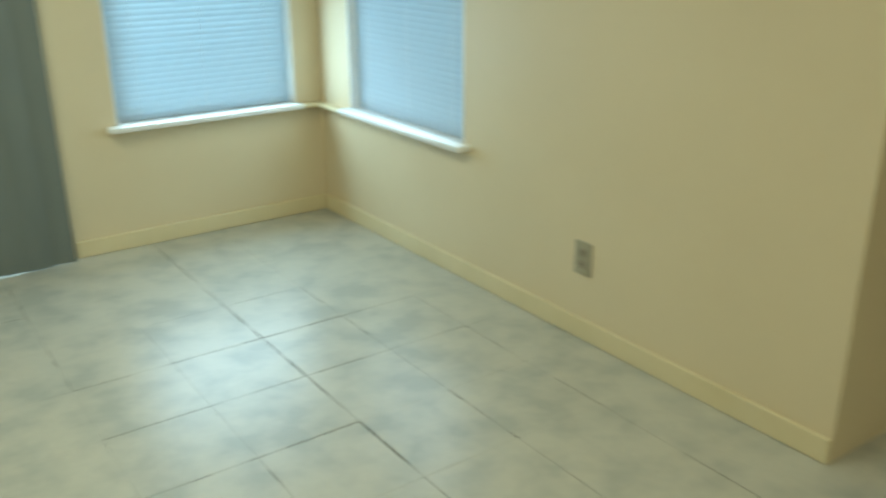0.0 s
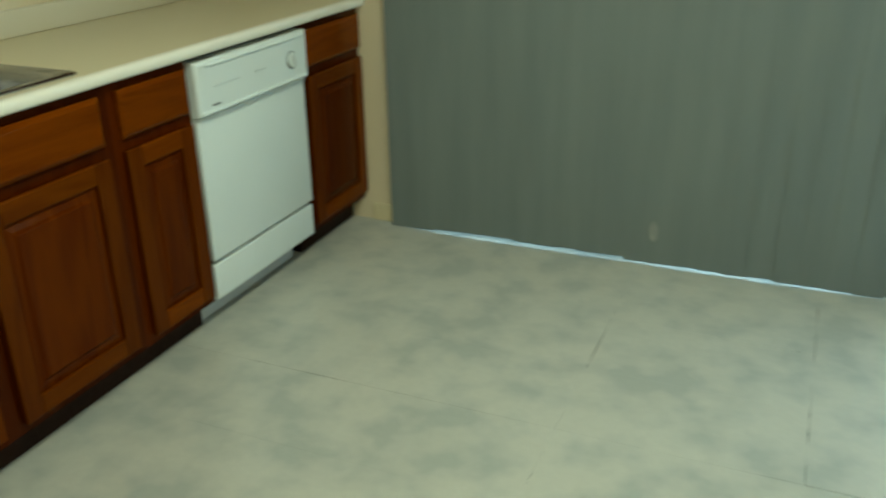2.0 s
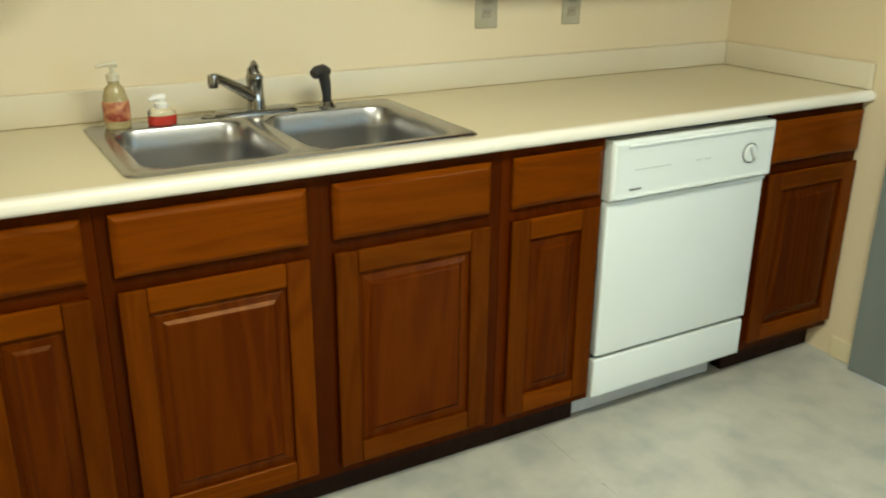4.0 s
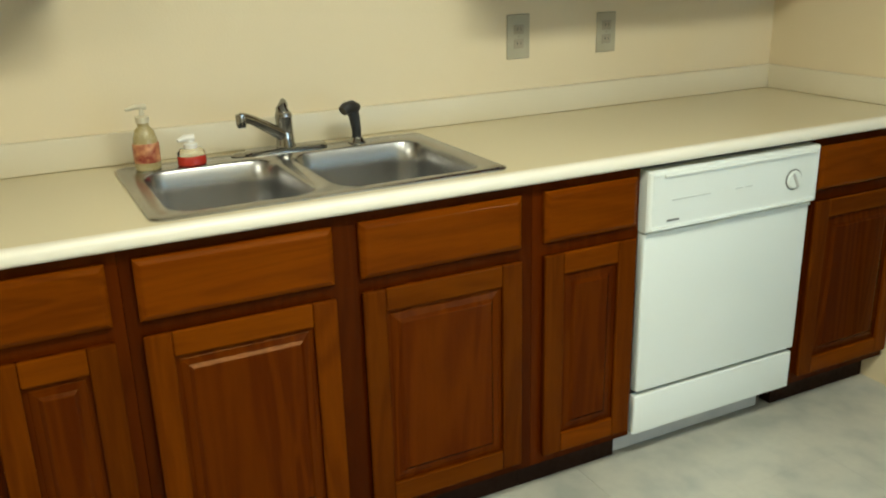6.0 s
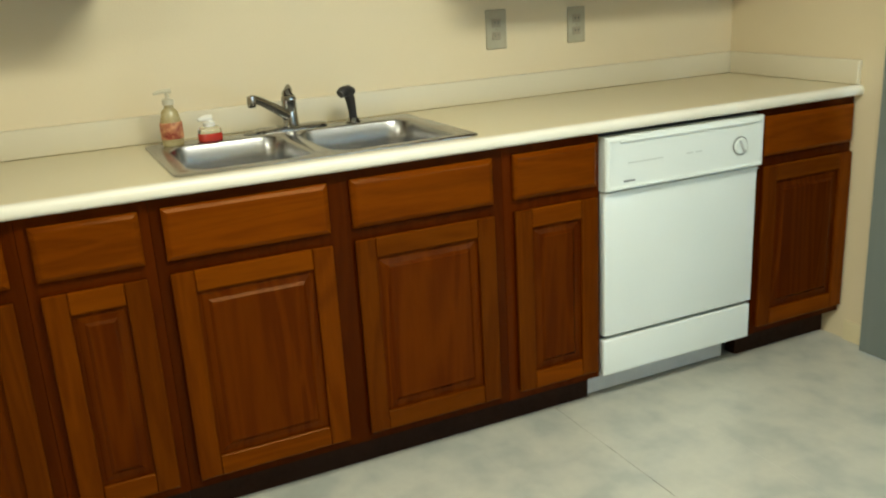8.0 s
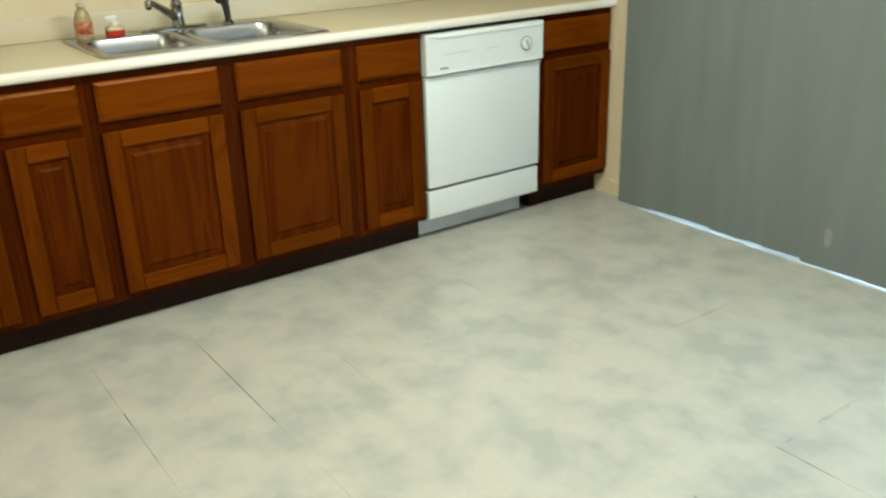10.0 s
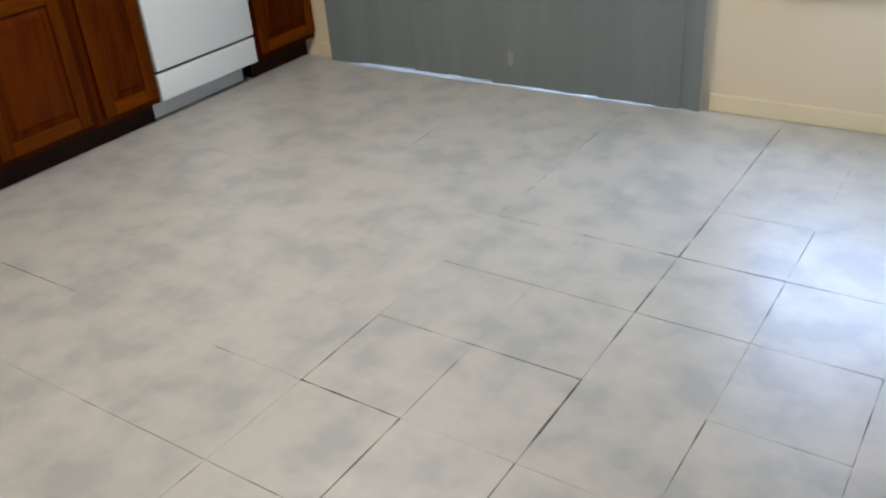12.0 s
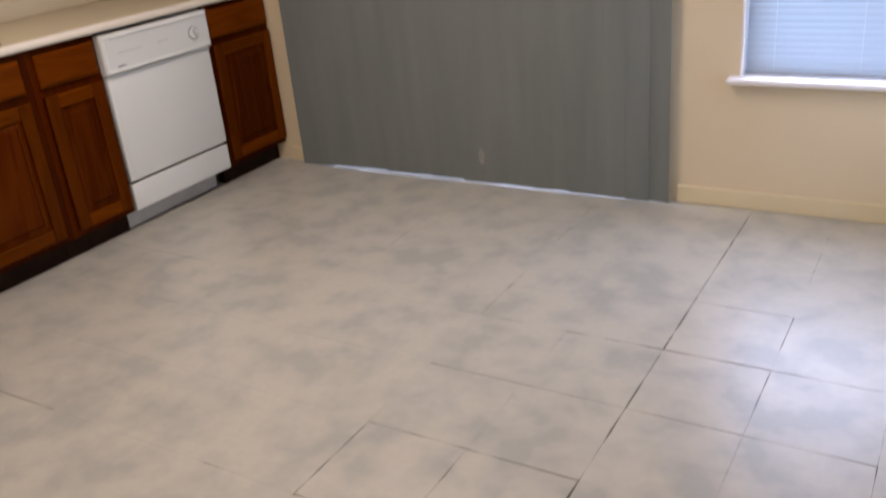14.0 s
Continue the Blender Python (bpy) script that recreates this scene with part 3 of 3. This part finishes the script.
def counter():
    y0, y1 = -3.095, -0.002
    ob = thing("countertop", (0.3, -1.5, 0.877), "beige laminate countertop with rounded front edge and backsplash", "countertop")
    slab = bmesh.new()
    edges = []
    for ring in ([Vector(p) for p in ((0.002, y0, TOP), (0.612, y0, TOP), (0.612, y1, TOP), (0.002, y1, TOP))], [sink_turn(Vector((px, py, TOP))) for px, py in ((0.105, -2.240), (0.576, -2.240), (0.576, -1.460), (0.105, -1.460))]):
        vs = [slab.verts.new(p) for p in ring]
        edges += [slab.edges.new(e) for e in zip(vs, vs[1:] + vs[:1])]
    bmesh.ops.triangle_fill(slab, use_beauty=True, use_dissolve=False, edges=edges)
    made = bmesh.ops.extrude_face_region(slab, geom=list(slab.faces))
    bmesh.ops.translate(slab, verts=[g for g in made["geom"] if isinstance(g, bmesh.types.BMVert)], vec=(0, 0, -0.034))
    part("top", slab, M_COUNTER, ob)
    bm, ends = bmesh.new(), []
    prof = [(0.6115, TOP - 0.034), (0.628, TOP - 0.034), (0.634, TOP - 0.030), (0.6365, TOP - 0.024)]
    prof += [(0.6205 + 0.016 * math.cos(a), TOP - 0.016 + 0.016 * math.sin(a)) for a in (radians(15 * k) for k in range(0, 7))] + [(0.6115, TOP)]
    for y in (y0, y1):
        ends.append([bm.verts.new((px, y, pz)) for px, pz in prof])
    for k in range(len(prof)):
        q = (k + 1) % len(prof)
        bm.faces.new((ends[0][k], ends[0][q], ends[1][q], ends[1][k]))
    bm.faces.new(ends[0]), bm.faces.new(ends[1][::-1])
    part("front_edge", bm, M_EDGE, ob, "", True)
    part("backsplash", box(0.001, 0.020, y0, y1, TOP + 0.0005, TOP + 0.082, 0.004, 3), M_SPLASH, ob, "", True)
    part("side_splash", box(0.021, 0.622, -0.021, -0.002, TOP + 0.0005, TOP + 0.082, 0.004, 3), M_SPLASH, ob, "", True)


counter()


def sink():
    x0, x1, y0, y1, z = 0.080, 0.593, -2.264, -1.437, TOP + 0.007
    ob = thing("kitchen_sink", (0.3, -1.86, TOP), "stainless steel double bowl drop-in sink set in the counter", "sink")
    bm = bmesh.new()
    edges = []

    def ring(points):
        vs = [bm.verts.new(p) for p in points]
        es = [bm.edges.new((a, b)) for a, b in zip(vs, vs[1:] + vs[:1])]
        return vs, es

    outer, e = ring(rounded(x0 + 0.006, x1 - 0.006, y0 + 0.006, y1 - 0.006, 0.022, z))
    edges += e
    bowls = []
    for a, b in ((y0 + 0.042, -1.890), (-1.854, y1 - 0.042)):
        vs, e = ring(rounded(0.162, x1 - 0.026, a, b, 0.065, z))
        bowls.append((vs, a, b))
        edges += e
    bmesh.ops.triangle_fill(bm, use_beauty=True, use_dissolve=False, edges=edges)

    def skirt(top, points):
        vs = [bm.verts.new(p) for p in points]
        for k in range(len(vs)):
            q = (k + 1) % len(vs)
            bm.faces.new((top[k], top[q], vs[q], vs[k]))
        return vs

    low = skirt(outer, rounded(x0, x1, y0, y1, 0.026, z - 0.003))
    skirt(low, rounded(x0, x1, y0, y1, 0.026, TOP + 0.0005))
    for vs, a, b in bowls:
        X0, X1 = 0.162, x1 - 0.026
        last = vs
        for inset, r, down in ((0.003, 0.064, 0.002), (0.007, 0.062, 0.008), (0.012, 0.060, 0.06), (0.018, 0.057, 0.122), (0.026, 0.054, 0.148), (0.042, 0.050, 0.166), (0.062, 0.045, 0.172)):
            last = skirt(last, rounded(X0 + inset, X1 - inset, a + inset, b - inset, r, z - down))
        bm.faces.new(last)
    for v in bm.verts:
        v.co = sink_turn(v.co)
    part("basin", bm, M_STEEL, ob, "", True)
    for _, a, b in bowls:
        cx, cy, _ = sink_turn(Vector((0.365, (a + b) / 2, 0)))
        drain = part("drain", turned(cx, cy, ((0.045, z - 0.1715), (0.045, z - 0.169), (0.036, z - 0.168), (0.034, z - 0.1705))), M_CHROME, ob, "", True)
        part("strainer", turned(cx, cy, ((0.028, z - 0.170), (0.026, z - 0.166), (0.008, z - 0.166), (0.007, z - 0.155), (0.003, z - 0.153)), 16), M_CHROME, drain, "", True)
    part("hole_cap", turned(0.118, -1.962, ((0.021, z), (0.021, z + 0.003), (0.012, z + 0.008), (0.004, z + 0.009)), 18), M_CHROME, ob, "", True)
    return z


DECK = sink()


def faucet():
    cx, cy, z = 0.116, -1.836, DECK
    ob = thing("kitchen_faucet", (cx, cy, z), "chrome single lever kitchen faucet on the sink", "faucet")
    bm, last = bmesh.new(), None
    for inset, up in ((0, 0), (0, 0.006), (0.004, 0.011), (0.010, 0.0125)):
        vs = [bm.verts.new(p) for p in rounded(cx - 0.030 + inset, cx + 0.030 - inset, cy - 0.112 + inset, cy + 0.112 - inset, 0.028 - inset, z + up)]
        for k in range(len(vs)) if last else ():
            q = (k + 1) % len(vs)
            bm.faces.new((last[k], last[q], vs[q], vs[k]))
        last = vs
    bm.faces.new(last)
    part("base_plate", bm, M_CHROME, ob, "", True)
    part("body", turned(cx, cy, ((0.026, z + 0.012), (0.024, z + 0.02), (0.0215, z + 0.05), (0.0215, z + 0.085), (0.023, z + 0.09), (0.021, z + 0.10), (0.012, z + 0.106)), 20), M_CHROME, ob, "", True)
    tip = Vector(SPOUT)
    start = Vector((cx, cy, z + 0.038))
    pts = [start, start.lerp(tip, 0.35) + Vector((0, 0, 0.004)), start.lerp(tip, 0.75) + Vector((0, 0, 0.006)), start.lerp(tip, 0.93) + Vector((0, 0, 0.003)), tip]
    spout = part("spout", tube(pts, (0.017, 0.0145, 0.0125, 0.0125, 0.0115), 14), M_CHROME, ob, "", True)
    part("aerator", tube((tip + Vector((0, 0, 0.008)), tip + Vector((0, 0, -0.012)), tip + Vector((0, 0, -0.024))), (0.0125, 0.0135, 0.0115), 14), M_CHROME, spout, "", True)
    part("lever", tube(((cx - 0.002, cy, z + 0.098), (cx - 0.004, cy - 0.002, z + 0.110), (cx - 0.008, cy + 0.004, z + 0.119), (cx - 0.024, cy + 0.008, z + 0.126)), (0.019, 0.016, 0.012, 0.008), 12), M_CHROME, ob, "", True)


SPOUT = (0.200, -1.968, 1.040)
faucet()


def sprayer():
    cx, cy, z = 0.126, -1.640, DECK
    ob = thing("sink_sprayer", (cx, cy, z), "black pull-out sprayer standing in its holder on the sink", "sprayer")
    part("holder", turned(cx, cy, ((0.024, z), (0.024, z + 0.004), (0.017, z + 0.012), (0.015, z + 0.016)), 18), M_CHROME, ob, "", True)
    part("handle", tube(((cx, cy, z + 0.014), (cx, cy, z + 0.035), (cx - 0.002, cy - 0.003, z + 0.0675), (cx, cy - 0.010, z + 0.0927)), (0.0125, 0.0125, 0.015, 0.017), 14), M_DARK, ob, "", True)
    part("spray_head", tube(((cx - 0.004, cy + 0.008, z + 0.0936), (cx + 0.002, cy - 0.010, z + 0.0990), (cx + 0.012, cy - 0.032, z + 0.0972), (cx + 0.016, cy - 0.042, z + 0.0918)), (0.012, 0.0175, 0.0165, 0.0135), 14), M_DARK, ob, "", True)


sprayer()


def tall_bottle():
    cx, cy, z = 0.140, -2.190, DECK
    ob = thing("soap_bottle", (cx, cy, z), "clear pump bottle of gold soap with orange floral label", "soap bottle")
    part("bottle", turned(cx, cy, ((0.0270, z), (0.0306, z + 0.0036), (0.0306, z + 0.0540), (0.0279, z + 0.0765), (0.022, z + 0.0972), (0.013, z + 0.1062), (0.013, z + 0.1170)), 24, (0.8, 1)), M_SOAP_GOLD, ob, "", True)
    part("label", turned(cx, cy, ((0.0311, z + 0.0198), (0.0318, z + 0.0216), (0.0318, z + 0.0648), (0.0311, z + 0.0666)), 24, (0.8, 1)), M_LABEL, ob, "orange and white printed label", True)
    cap = part("collar", turned(cx, cy, ((0.016, z + 0.1152), (0.016, z + 0.1296), (0.010, z + 0.1323), (0.006, z + 0.1332), (0.005, z + 0.1494)), 16), M_SOAP_PUMP, ob, "", True)
    part("pump_head", tube(((cx, cy + 0.012, z + 0.1530), (cx, cy - 0.012, z + 0.1539), (cx + 0.004, cy - 0.036, z + 0.1494)), (0.007, 0.0065, 0.004), 12), M_SOAP_PUMP, cap, "", True)


def small_bottle():
    cx, cy, z = 0.148, -2.086, DECK
    ob = thing("hand_soap", (cx, cy, z), "small pump dispenser half full of red soap", "soap dispenser")
    part("bottle", turned(cx, cy, ((0.030, z), (0.035, z + 0.004), (0.035, z + 0.024), (0.0345, z + 0.0245)), 24, (0.75, 1)), M_SOAP_RED, ob, "red liquid soap", True)
    part("shoulder", turned(cx, cy, ((0.0345, z + 0.025), (0.034, z + 0.034), (0.026, z + 0.042), (0.014, z + 0.045)), 24, (0.75, 1)), M_SOAP_CLEAR, ob, "clear plastic upper bottle", True)
    cap = part("collar", turned(cx, cy, ((0.017, z + 0.042), (0.017, z + 0.054), (0.008, z + 0.056), (0.0055, z + 0.064)), 16), M_PUMP, ob, "", True)
    part("pump_head", tube(((cx, cy + 0.010, z + 0.067), (cx, cy - 0.012, z + 0.068), (cx + 0.004, cy - 0.030, z + 0.064)), (0.0095, 0.009, 0.005), 12), M_PUMP, cap, "", True)


tall_bottle()
small_bottle()


def outlet(at, facing, w, h, label):
    """facing: +1 stands on the sink wall and faces +x, -1 on the opposite wall."""
    x, y, z = at
    ob = thing("wall_outlet", at, label, "outlet", "wall outlets")
    o = lambda d: x + facing * d  # noqa: E731
    lo, hi = sorted((o(0.0005), o(0.006)))
    plate = part("plate", box(lo, hi, y - w / 2, y + w / 2, z - h / 2, z + h / 2, 0.003), M_PLATE, ob)
    for dz in (-0.021, 0.021):
        lo, hi = sorted((o(0.005), o(0.009)))
        face = part("socket", box(lo, hi, y - 0.017, y + 0.017, z + dz - 0.014, z + dz + 0.014, 0.002), M_PLATE_D, plate)
        for dy in (-0.006, 0.006):
            lo, hi = sorted((o(0.0085), o(0.0094)))
            part("slot", box(lo, hi, y + dy - 0.001, y + dy + 0.001, z + dz - 0.002, z + dz + 0.006), M_DARK, face)
    part("screw", tube(((o(0.0055), y, z), (o(0.0072), y, z)), (0.003, 0.0025), 10), M_PLATE_D, plate)


outlet((0, -1.055, 1.162), 1, 0.080, 0.132, "tan plastic wall outlet above the counter")
outlet((0, -0.729, 1.156), 1, 0.074, 0.124, "tan plastic wall outlet above the counter")
outlet((EAST, -1.822, 0.288), -1, 0.078, 0.118, "tan plastic wall outlet low on the wall")


def ceiling_light(x, y):
    ob = thing("ceiling_light", (x, y, 2.34), "long flush fluorescent ceiling light with frosted diffuser", "ceiling light", "ceiling lights")
    part("housing", box(x - 0.23, x + 0.23, y - 0.63, y + 0.63, 2.405, HEIGHT - 0.0005, 0.004), M_WHITE, ob)
    part("diffuser", box(x - 0.215, x + 0.215, y - 0.615, y + 0.615, 2.335, 2.404, 0.02, 3), M_DIFFUSER, ob, "", True)


ceiling_light(1.90, -1.70)
# unseen fixture, added to go with the rear fill lamp
ceiling_light(2.6, -4.3)


# ---- floor tiles, each a piece of the floor ----
def floor_tiles():
    px, py, gx, gy = 0.313, 0.333, 2.408, -1.852
    rng = random.Random(5)
    wide, worn, faint, tight = 0.0022, 0.0013, 0.0005, 0.00004
    # joints worn open, by row or column line and the tile along it, counted from the joint crossing at (gx, gy)
    rows = {0: {-4: faint, 0: wide, 1: wide, 3: worn}, 1: {-2: faint, 0: worn, 1: worn, 2: worn, 3: worn, 4: faint}, 3: {1: faint, 2: worn}, 4: {-1: worn}}
    rows |= {-1: {-5: worn, -4: worn, -2: faint, -1: worn, 0: wide, 1: faint, 2: faint}, -2: {-5: faint, -4: worn, -3: faint, -2: worn, -1: worn, 0: worn, 1: wide}}
    rows |= {2: {-6: faint, -5: worn, -4: faint, -3: faint, -2: faint, -1: faint, 0: worn, 1: wide, 2: wide, 3: worn}, -3: {0: faint, 1: worn, 2: worn}}
    columns = {-2: {1: faint, 2: faint, 3: worn, 4: faint}, 0: {-3: wide, -2: faint, -1: wide, 0: faint, 2: worn, 3: worn, 4: worn}}
    columns |= {1: {-4: worn, -3: wide, -2: wide, -1: worn, 0: faint, 1: faint, 2: faint}, 2: {k: 0.0026 if -3 < k < 3 else wide for k in range(-5, 6)}}
    columns |= {3: {-3: worn, -2: worn, -1: wide, 0: faint, 1: worn, 2: worn, 3: faint, 4: worn}, 4: {-3: worn, -2: worn, -1: worn, 0: worn, 1: faint}}
    joints, steps = {}, 6

    def gap(kind, i, j):
        """Half the width of one joint at points along it: worn open in the walked part, tight elsewhere."""
        if (kind, i, j) not in joints:
            w = columns.get(i, {}).get(j, tight) if kind == "column" else rows.get(j, {}).get(i, tight)
            joints[kind, i, j] = [w * rng.choice((0.1, 0.3, 0.7, 1.0, 1.3)) for _ in range(steps + 1)]
        return joints[kind, i, j]

    for i in range(-9, 12):
        for j in range(-12, 7):
            x0, x1, y0, y1 = gx + i * px, gx + (i + 1) * px, gy + j * py, gy + (j + 1) * py
            if (x1 < 0.45 and y1 > -3.1) or (x0 > EAST + 0.03 and y0 > EAST_END + 0.05):
                continue
            west, east, south, north = gap("column", i, j), gap("column", i + 1, j), gap("row", i, j), gap("row", i, j + 1)
            f = [k / steps for k in range(steps)]
            edge = [(x0 + u * px, y0 + south[k]) for k, u in enumerate(f)] + [(x1 - east[k], y0 + u * py) for k, u in enumerate(f)]
            edge += [(x1 - u * px, y1 - north[steps - k]) for k, u in enumerate(f)] + [(x0 + west[steps - k], y1 - u * py) for k, u in enumerate(f)]
            corners = {0: (x0 + west[0], y0 + south[0]), steps: (x1 - east[0], y0 + south[steps]), 2 * steps: (x1 - east[steps], y1 - north[steps]), 3 * steps: (x0 + west[steps], y1 - north[0])}
            edge = [corners.get(k, p) for k, p in enumerate(edge)]
            right = EAST + 0.06 if y0 > EAST_END + 0.06 else FAR_EAST + 0.05
            cx, cy = (x0 + x1) / 2, (y0 + y1) / 2
            at = (cx, cy, 0)
            ring = []
            for ex, ey in edge:
                ring.append((min(max(ex, -0.05), right) - cx, min(max(ey, SOUTH - 0.05), 0.06) - cy))
            if max(p[0] for p in ring) - min(p[0] for p in ring) < 0.01 or max(p[1] for p in ring) - min(p[1] for p in ring) < 0.01:
                continue
            n = len(ring)
            verts = [(a, b, -0.0016) for a, b in ring] + [(a, b, -0.0003) for a, b in ring] + [(a * 0.998, b * 0.998, 0) for a, b in ring]
            faces = [(lv * n + k, lv * n + (k + 1) % n, (lv + 1) * n + (k + 1) % n, (lv + 1) * n + k) for lv in (0, 1) for k in range(n)]
            data = bpy.data.meshes.new("tile")
            data.from_pydata(verts, [], faces + [tuple(range(2 * n, 3 * n))])
            data.materials.append(M_TILE)
            tile = new("tile", data)
            tile.parent = floor
            tile.location = at


floor_tiles()
